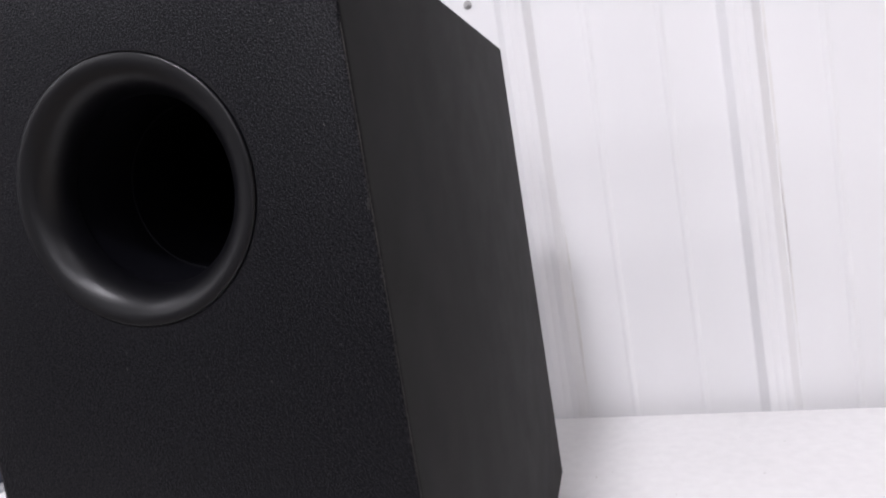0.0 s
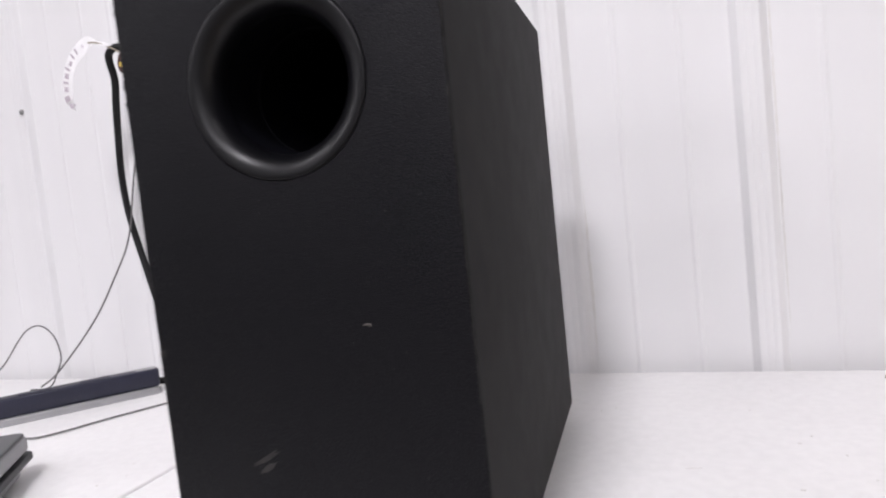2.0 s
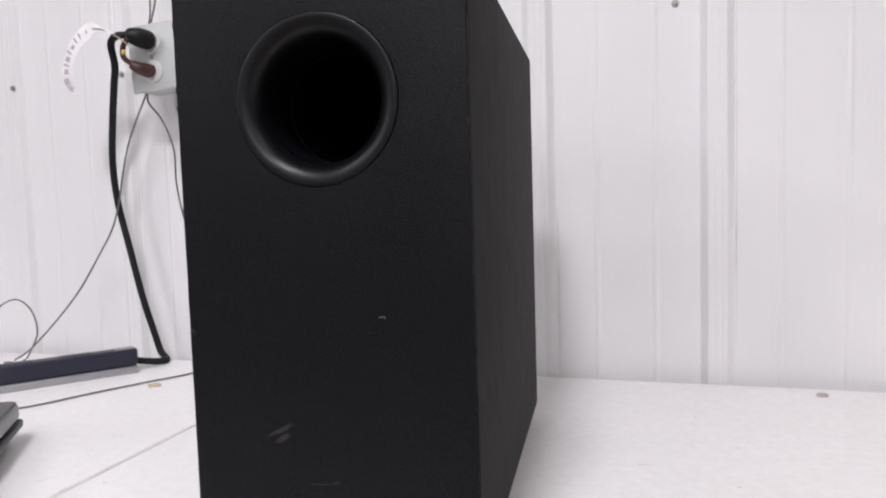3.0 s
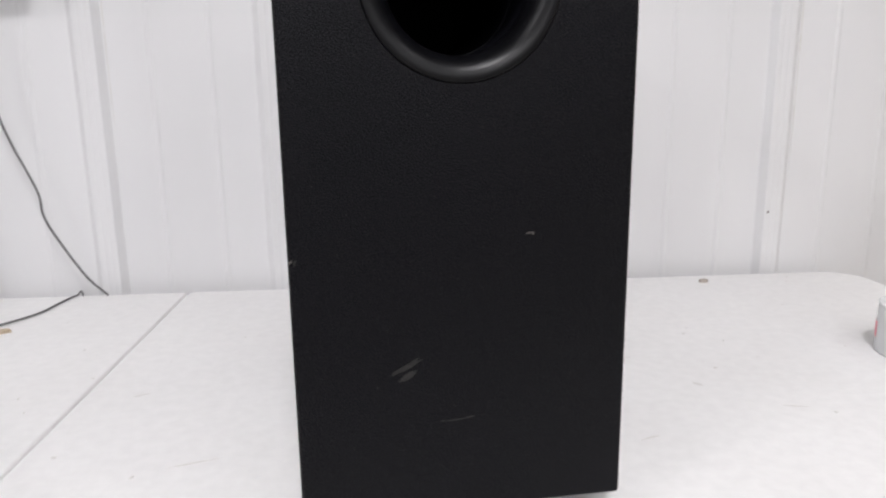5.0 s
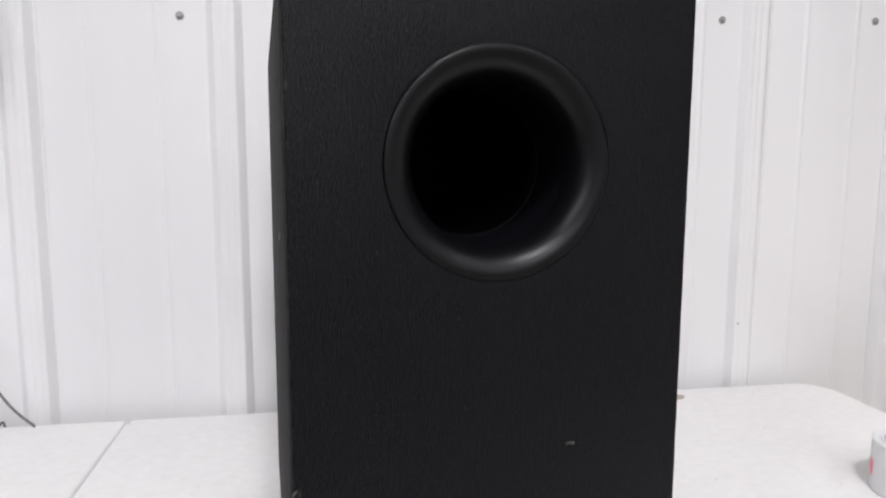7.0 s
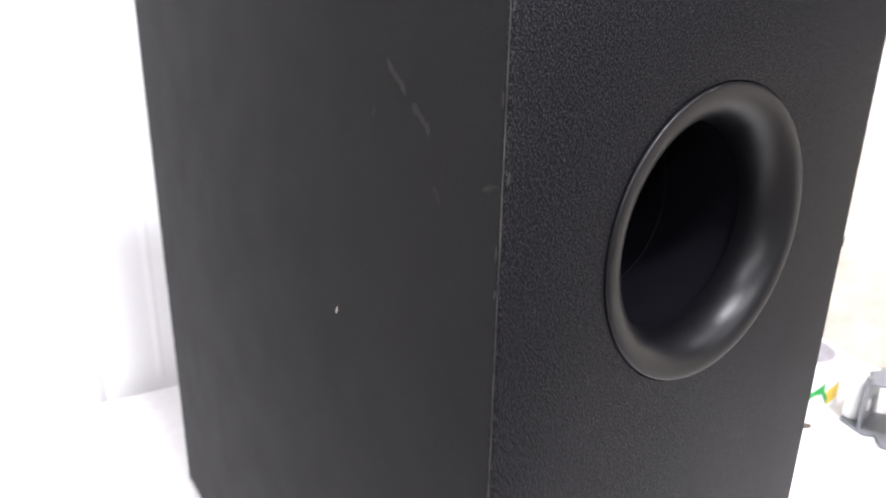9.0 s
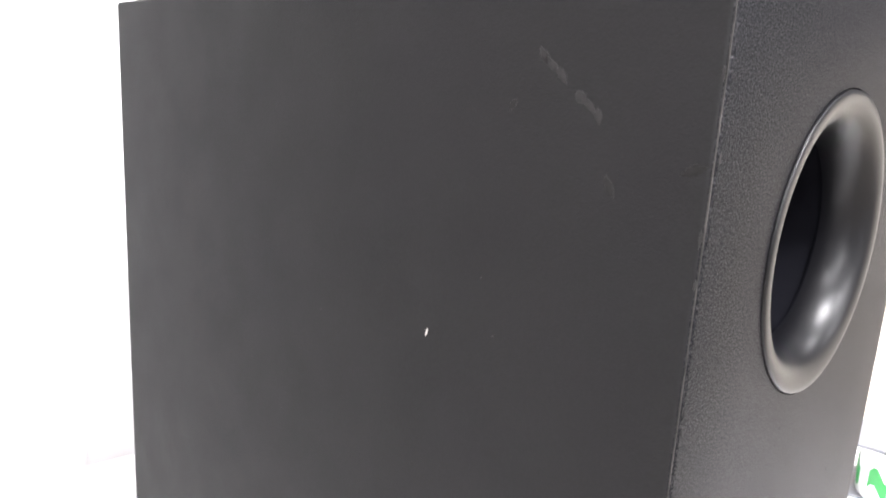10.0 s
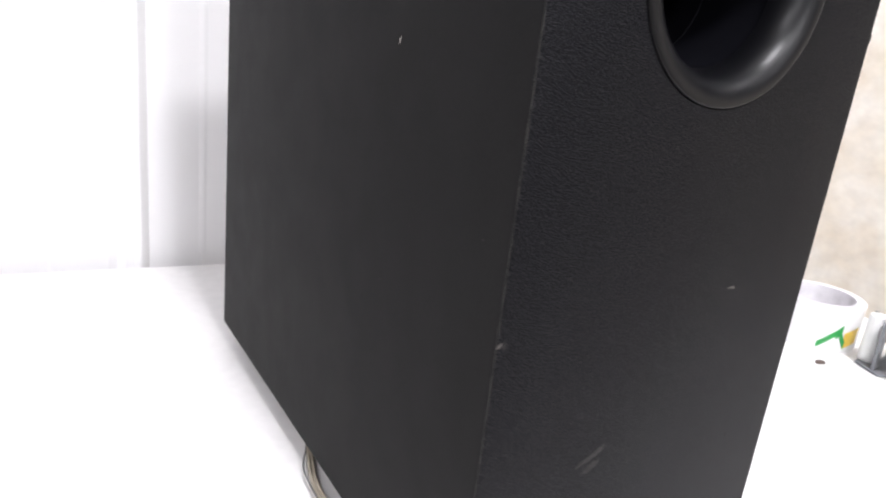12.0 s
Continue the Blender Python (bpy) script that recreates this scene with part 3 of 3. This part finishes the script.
cord = empty("extension_cord", Matrix())
part("plug", tube([op(-0.012, 0.004, 0.0225), op(-0.014, 0.014, 0.0235), op(-0.020, 0.024, 0.0255), op(-0.031, 0.032, 0.028)], 0.0135, 14, 6,
                  radii=([0, 0.15, 0.6, 0.9, 1], [0.0125, 0.0145, 0.0140, 0.0105, 0.0070])), CORD, cord, "black moulded plug")
part("cable", tube([op(-0.028, 0.030, 0.0275), op(-0.042, 0.037, 0.026), op(-0.056, 0.034, 0.016), wp(-0.575, 0.488, 0.460), wp(-0.590, 0.500, 0.430), wp(-0.612, 0.518, 0.385), wp(-0.635, 0.538, 0.325),
                    wp(-0.635, 0.543, 0.262), wp(-0.617, 0.544, 0.180), wp(-0.600, 0.545, 0.106), wp(-0.586, 0.551, 0.045), wp(-0.578, 0.553, 0.016), wp(-0.563, 0.547, 0.0068),
                    wp(-0.555, 0.536, 0.0062), wp(-0.563, 0.524, 0.0064), wp(-0.575, 0.509, 0.0100), wp(-0.600, 0.492, 0.0150)], 0.0052, 12), CORD, cord, "thick black power cable")
tagged(cord, "thick black power cord plugged into the wall", "cord")

adapter = empty("brown_plug", Matrix())
part("plug_body", tube([op(-0.012, 0.004, -0.021), op(-0.014, 0.014, -0.0215), op(-0.019, 0.022, -0.0195), op(-0.027, 0.029, -0.014)], 0.0095, 12, 6,
                       radii=([0, 0.2, 0.7, 1], [0.0095, 0.0105, 0.009, 0.0065])), BROWN, adapter)
part("lead", tube([op(-0.026, 0.028, -0.0145), op(-0.035, 0.034, -0.004), op(-0.032, 0.037, 0.010), op(-0.022, 0.038, 0.021)], 0.0038, 8, 6), BROWN, adapter)
part("brass_end", lathe([(0.0, -0.004), (0.0026, -0.003), (0.0030, 0.0), (0.0026, 0.003), (0.0, 0.004)], 12), COPPER, adapter, "small brass end", m=Matrix.Translation(op(-0.026, 0.044, 0.000)))
tagged(adapter, "dark brown plug with a short lead", "plug")


def tag_bm():
    """A film strip that curls over and hangs; half as thick as card."""
    bm = bmesh.new()
    mid = spline([op(-0.030, 0.058, 0.024), op(-0.046, 0.060, 0.030), op(-0.070, 0.060, 0.031), op(-0.095, 0.058, 0.018), op(-0.113, 0.056, -0.005), op(-0.119, 0.054, -0.031), op(-0.112, 0.052, -0.052)], 6)
    rows = []
    for k, p in enumerate(mid):
        d = (mid[min(k + 1, len(mid) - 1)] - mid[max(k - 1, 0)]).normalized()
        side = d.cross(N_).normalized()
        t = k / (len(mid) - 1)
        w = float(np.interp(t, [0, 0.22, 0.32, 0.85, 1.0], [0.0018, 0.003, 0.0140, 0.0150, 0.004]))
        tilt = N_ * -0.005
        rows.append([bm.verts.new(p + side * w + tilt), bm.verts.new(p - side * w - tilt), bm.verts.new(p - side * w - tilt + N_ * 0.0005), bm.verts.new(p + side * w + tilt + N_ * 0.0005)])
    for a, b in zip(rows, rows[1:]):
        for j in range(4):
            bm.faces.new((a[j], a[(j + 1) % 4], b[(j + 1) % 4], b[j]))
    bm.faces.new(rows[0][::-1])
    bm.faces.new(rows[-1])
    return bm, mid


bm, mid = tag_bm()
tag = tagged(part("cable_tag", bm, TAGM), "curled white cable tag with faint print", "tag")
for k, (i, w, h) in enumerate(((13, 0.0010, 0.004), (16, 0.0012, 0.009), (18, 0.0012, 0.010), (20, 0.0030, 0.0035), (22, 0.0012, 0.010), (24, 0.0030, 0.006), (26, 0.0012, 0.009), (28, 0.0030, 0.006), (31, 0.0035, 0.009), (34, 0.0030, 0.006))):
    p, d = mid[i], (mid[min(i + 1, len(mid) - 1)] - mid[i - 1]).normalized()
    side = d.cross(N_).normalized()
    m = Matrix((( d.x, side.x, -N_.x, p.x), (d.y, side.y, -N_.y, p.y), (d.z, side.z, -N_.z, p.z), (0, 0, 0, 1))) @ Matrix.Translation((0, 0, 0.0002))
    part("print_bar", box_bm(-1.15 * w, 1.15 * w, -0.75 * h, 0.75 * h, 0, 0.0007), INK, tag, m=m)


part("tie", tube([op(-0.020, 0.040, 0.010), op(-0.026, 0.052, 0.019), op(-0.046, 0.0615, 0.030), op(-0.062, 0.0618, 0.033)], 0.0012, 6), CLEARWIRE, tag, "thin brownish tie")


# ---- thin cables ----
def thin(name, pts, r, label, mat=WIRE):
    return tagged(part(name, tube(pts, r, 7), mat), label, "cable")


thin("hanging_cable", [op(-0.046, -0.025, -0.047), wp(-0.5794, 0.530, 0.382), wp(-0.5965, 0.530, 0.346), wp(-0.610, 0.531, 0.305), wp(-0.6225, 0.531, 0.255), wp(-0.638, 0.530, 0.215), wp(-0.664, 0.529, 0.1765),
                       wp(-0.703, 0.524, 0.120), wp(-0.746, 0.518, 0.072), wp(-0.797, 0.508, 0.022), wp(-0.822, 0.498, 0.0042)], 0.0014, "thin grey cable hanging from the outlet box")
thin("wall_wire", [op(-0.048, -0.03, -0.042), wp(-0.566, 0.546, 0.412), wp(-0.545, 0.548, 0.385), wp(-0.528, 0.550, 0.340), wp(-0.528, 0.552, 0.286), wp(-0.520, 0.552, 0.240), wp(-0.508, 0.552, 0.200), wp(-0.485, 0.552, 0.141), wp(-0.482, 0.552, 0.112), wp(-0.471, 0.552, 0.085), wp(-0.439, 0.552, 0.030),
                   wp(-0.4135, 0.553, 0.0018)], 0.0015, "thin dark wire down the metal wall")
thin("rising_wire", [op(-0.040, -0.03, 0.047), wp(-0.550, 0.545, 0.540), wp(-0.541, 0.548, 0.585), wp(-0.528, 0.550, 0.72), wp(-0.50, 0.552, 1.1), wp(-0.50, 0.552, 2.0)], 0.0015, "thin dark wire rising up the wall")
thin("rising_wire", [op(-0.044, -0.03, 0.047), wp(-0.553, 0.545, 0.545), wp(-0.550, 0.548, 0.60), wp(-0.520, 0.550, 0.72), wp(-0.490, 0.552, 1.1), wp(-0.488, 0.552, 2.0)], 0.0013, "thin dark wire rising up the wall")
thin("looped_cable", [wp(-1.06, 0.470, 0.003), wp(-1.00, 0.480, 0.004), wp(-0.945, 0.490, 0.014), wp(-0.907, 0.500, 0.037), wp(-0.867, 0.505, 0.0795), wp(-0.845, 0.506, 0.097), wp(-0.821, 0.507, 0.1035), wp(-0.800, 0.507, 0.096),
                      wp(-0.785, 0.507, 0.078), wp(-0.779, 0.506, 0.050), wp(-0.789, 0.503, 0.025), wp(-0.803, 0.498, 0.004), wp(-0.830, 0.485, 0.003)], 0.0013, "thin grey cable looping up from the table")
thin("table_cable", [wp(-0.64, 0.26, 0.004), wp(-0.60, 0.278, 0.003), wp(-0.570, 0.290, 0.0022), wp(-0.535, 0.360, 0.0022), wp(-0.497, 0.428, 0.0022), wp(-0.469, 0.476, 0.0022), wp(-0.462, 0.520, 0.0022), wp(-0.455, 0.554, 0.0022), wp(-0.452, 0.569, -0.004), wp(-0.452, 0.574, -0.10)],
     0.0013, "grey cable lying across the white table")

# ---- power strip ----
strip_dir = math.degrees(math.atan2(0.398 - 0.548, -0.676 + 0.536))
strip = empty("power_strip", Matrix.Translation((-0.540, 0.552, T)) @ Matrix.Rotation(radians(strip_dir), 4, "Z"))
part("base_rail", slab(0.008, 0.47, 0.004, 0.038, 0.0, 0.010, (0.004,) * 4, 0.002, 3, 4), ALU, strip, "light grey base rail")
part("strip_body", slab(0.006, 0.46, 0.006, 0.032, 0.010, 0.036, (0.005,) * 4, 0.003, 3, 4), NAVY, strip, "dark navy body")
part("end_cap", box_bm(0.009, 0.036, 0.010, 0.028, 0.0360, 0.0370, 0.0004), ALU, strip)
for k in range(5):
    part("outlet_face", box_bm(0.070 + 0.075 * k, 0.110 + 0.075 * k, 0.011, 0.027, 0.0360, 0.0368, 0.0003), NAVY, strip)
tagged(strip, "long dark navy power strip on a grey rail", "power strip")

# ---- laptop ----
lap = empty("laptop", Matrix.Translation((-0.452, 0.228, T)) @ Matrix.Rotation(radians(31), 4, "Z"))
LW, LD = -0.345, -0.245
part("base", slab(LW, -0.007, LD, -0.007, 0.003, 0.0132, (0.012,) * 4, 0.004, 4, 6), LAPGREY, lap, "light grey rounded base")
part("palm_rest", slab(LW, -0.003, LD, -0.003, 0.0133, 0.0176, (0.010,) * 4, 0.0012, 3, 6), LAPGREY, lap, "light grey deck edge")
part("keyboard_deck", slab(LW + 0.002, 0.0030, LD + 0.001, 0.003, 0.0177, 0.0250, (0.009,) * 4, 0.0015, 3, 6), LAPBLACK, lap, "black deck")
part("lid_rim", slab(LW, 0.0012, LD, 0.0012, 0.0278, 0.0432, (0.013,) * 4, 0.0035, 4, 6), LAPGREY, lap, "light grey lid rim")
part("lid", slab(LW + 0.0015, -0.0006, LD + 0.0015, -0.0006, 0.0433, 0.0458, (0.012,) * 4, 0.002, 4, 6), LAPTOP, lap, "dark grey closed lid")
part("hinge", tube([(LW + 0.06, -0.006, 0.0264), (-0.06, -0.006, 0.0264)], 0.0028, 10, 2), LAPBLACK, lap)
for x in (LW + 0.03, -0.03):
    for y in (LD + 0.03, -0.03):
        part("foot", lathe([(0.0, 0.0), (0.006, 0.0), (0.007, 0.0034), (0.0, 0.0034)], 12), RUBBER, lap, m=pose(x, y, 0))
tagged(lap, "closed dark grey laptop lying on the table", "laptop")

# ---- packing tape roll ----
roll = empty("tape_roll", pose(0.497, 0.203, T))
RO, RI, RH = 0.0452, 0.0385, 0.0490
part("film", lathe([(RI, 0.0006), (RO - 0.001, 0.0), (RO, 0.001), (RO + 0.0001, RH / 2), (RO, RH - 0.001), (RO - 0.001, RH), (RI, RH - 0.0006)], 64, close=True), FILM, roll, "milky white tape film")
part("core", lathe([(RI - 0.0035, 0.0), (RI - 0.0001, 0.0), (RI - 0.0001, RH), (RI - 0.0035, RH)], 64, close=True), CORE, roll, "pale card core")


def print_patch(centre, span, z0, z1, mat, name, slant=0.0):
    bm = bmesh.new()
    rows = []
    for k in range(9):
        s = k / 8
        a = radians(centre + span * (s - 0.5))
        lift = slant * (s - 0.5)
        rows.append([bm.verts.new(((RO + d) * math.cos(a), (RO + d) * math.sin(a), z + lift)) for d, z in ((0.0001, z0), (0.0005, z0), (0.0005, z1), (0.0001, z1))])
    for a, b in zip(rows, rows[1:]):
        for j in range(4):
            bm.faces.new((a[j], a[(j + 1) % 4], b[(j + 1) % 4], b[j]))
    bm.faces.new(rows[0][::-1])
    bm.faces.new(rows[-1])
    part(name, bm, mat, roll)


print_patch(233, 30, 0.014, 0.021, GREEN, "print_shape", 0.021)
print_patch(250, 9, 0.010, 0.019, GREEN, "print_shape", -0.012)
print_patch(244, 8, 0.018, 0.028, GREEN, "print_shape", 0.006)
print_patch(264, 24, 0.008, 0.025, YELLOW, "print_shape", 0.005)
print_patch(146, 14, 0.014, 0.029, PINK, "print_shape")
tagged(roll, "roll of milky packing tape with coloured print", "tape roll")

# ---- tape dispenser lying on its side ----
gun = empty("tape_dispenser", pose(0.492, 0.138, T, 0, 0, -82))
# local x runs from the roller towards the handle


def plate(points, z0, z1):
    bm = bmesh.new()
    low = [bm.verts.new((x, y, z0)) for x, y in points]
    top = [bm.verts.new((x, y, z1)) for x, y in points]
    n = len(points)
    for k in range(n):
        bm.faces.new((low[k], low[(k + 1) % n], top[(k + 1) % n], top[k]))
    bm.faces.new(top)
    bm.faces.new(low[::-1])
    bmesh.ops.bevel(bm, geom=bm.edges[:], offset=0.0006, segments=1, affect="EDGES")
    return bm


outline = [(-0.006, 0.012), (-0.004, -0.016), (0.022, -0.030), (0.030, -0.022), (0.040, -0.040), (0.060, -0.036), (0.110, -0.036), (0.150, -0.02), (0.150, 0.03), (0.10, 0.036), (0.03, 0.030)]
part("side_plate", plate(outline, 0.0005, 0.0030), GUN, gun, "grey plastic side plate")
top_outline = [(0.009, 0.002), (0.020, -0.026), (0.030, -0.020), (0.040, -0.040), (0.060, -0.036), (0.110, -0.036), (0.150, -0.02), (0.150, 0.03), (0.10, 0.036), (0.03, 0.030)]
part("side_plate", plate(top_outline, 0.0525, 0.0550), GUN, gun, "grey plastic side plate")
part("roller", lathe([(0.0, 0.0032), (0.0085, 0.0032), (0.0090, 0.006), (0.0090, 0.049), (0.0085, 0.052), (0.0, 0.052)], 24), ROLLER, gun, "white plastic roller", m=pose(0.002, -0.002, 0))
bridge = box_bm(0.0135, 0.0165, -0.024, 0.024, 0.003, 0.0100)
box_bm(0.0135, 0.0165, -0.024, 0.024, 0.0300, 0.0525, bm=bridge)
box_bm(0.0135, 0.0165, -0.024, -0.014, 0.0100, 0.0300, bm=bridge)
box_bm(0.0135, 0.0165, 0.010, 0.024, 0.0100, 0.0300, bm=bridge)
part("bridge", bridge, GUN, gun)
teeth = [(0.0, 0.0)]
for k in range(12):
    teeth += [(0.002 + 0.004 * k, 0.004), (0.004 + 0.004 * k, 0.0)]
teeth += [(0.050, -0.010), (0.0, -0.010)]
part("cutting_blade", plate(teeth, 0.0, 0.0008), SCREW, gun, "toothed steel blade", m=pose(-0.004, 0.012, 0.004, 0, -90, 0))
hub = part("loaded_tape", lathe([(0.0385, 0.0035), (0.0440, 0.0035), (0.0445, 0.005), (0.0445, 0.050), (0.0440, 0.0515), (0.0385, 0.0515)], 48, close=True), FILM, gun, "milky tape roll with green print", m=pose(0.098, -0.006, 0))
for a0 in range(0, 360, 45):
    bm = bmesh.new()
    rows = []
    for k in range(6):
        a = radians(a0 + 26 * k / 5)
        rows.append([bm.verts.new((0.0446 * math.cos(a) * s, 0.0446 * math.sin(a) * s, z + 0.006 * math.sin(k))) for s, z in ((1.0, 0.016), (1.012, 0.016), (1.012, 0.033), (1.0, 0.033))])
    for a, b in zip(rows, rows[1:]):
        for j in range(4):
            bm.faces.new((a[j], a[(j + 1) % 4], b[(j + 1) % 4], b[j]))
    bm.faces.new(rows[0][::-1])
    bm.faces.new(rows[-1])
    part("print_shape", bm, GREEN, hub)
part("handle", tube([(0.135, 0.02, 0.028), (0.165, 0.045, 0.028), (0.185, 0.075, 0.028), (0.19, 0.105, 0.028)], 0.014, 12, 5), GUN, gun, "grey handle")
tagged(gun, "grey tape dispenser lying on its side", "tape dispenser")


# ---- crumbs and stains on the table ----
def crumb(name, x, y, w, h, turn, mat, seed, thick, label, category="crumb"):
    pts = [(-w / 2, -h * 0.3), (-w * 0.1, -h / 2), (w / 2, -h * 0.2), (w * 0.4, h * 0.35), (0.0, h / 2), (-w * 0.45, h * 0.25)]
    ob = part(name, flake(pts, thick, seed), mat, m=pose(x, y, T, 0, 0, turn))
    return tagged(ob, label, category, "crumbs on the table")


crumb("crumb", 0.4233, 0.4965, 0.012, 0.0095, 10, GREYBIT, 2, 0.0035, "small brown-grey crumb on the white table")
crumb("crumb", -0.443, 0.452, 0.017, 0.015, 20, BEIGE, 4, 0.003, "small beige chip on the white table")
crumb("crumb", 0.436, 0.152, 0.010, 0.0065, -30, DARKBIT, 6, 0.0025, "tiny dark crumb beside the tape roll")
for k, (x, y, n, w, a) in enumerate(((-0.176, 0.113, 0.034, 0.0022, 12), (-0.168, -0.031, 0.016, 0.0014, 28), (-0.196, -0.061, 0.012, 0.0022, 12), (-0.117, 0.005, 0.012, 0.0024, 40), (-0.235, -0.028, 0.013, 0.0028, 60),
                                     (-0.345, 0.134, 0.010, 0.0020, 30), (0.243, 0.177, 0.010, 0.0032, -50), (0.158, 0.090, 0.018, 0.0018, 15), (-0.244, 0.244, 0.014, 0.0014, 20), (0.300, 0.120, 0.020, 0.0014, -20),
                                     (-0.150, 0.060, 0.022, 0.0012, -8), (0.205, 0.250, 0.013, 0.0012, 5))):
    tagged(part("scuff_mark", streak(n, w, 500 + k, 0.0003), FADED, m=pose(x, y, T, 0, 0, a)), "faint grey scuff on the white table", "scuff", "scuffs on the table")
rnd = random.Random(11)
for k in range(44):
    x, y = rnd.uniform(-0.42, 0.55), rnd.uniform(-0.16, 0.50)
    if -0.11 < x < 0.11 and y > -0.01:
        x += 0.26 if x > 0 else -0.22
    s = rnd.uniform(0.0007, 0.0026)
    crumb("speck", x, y, s * 1.6, s, rnd.uniform(0, 360), FADED, 60 + k, 0.0004, "faint fleck of dirt on the table", "speck")
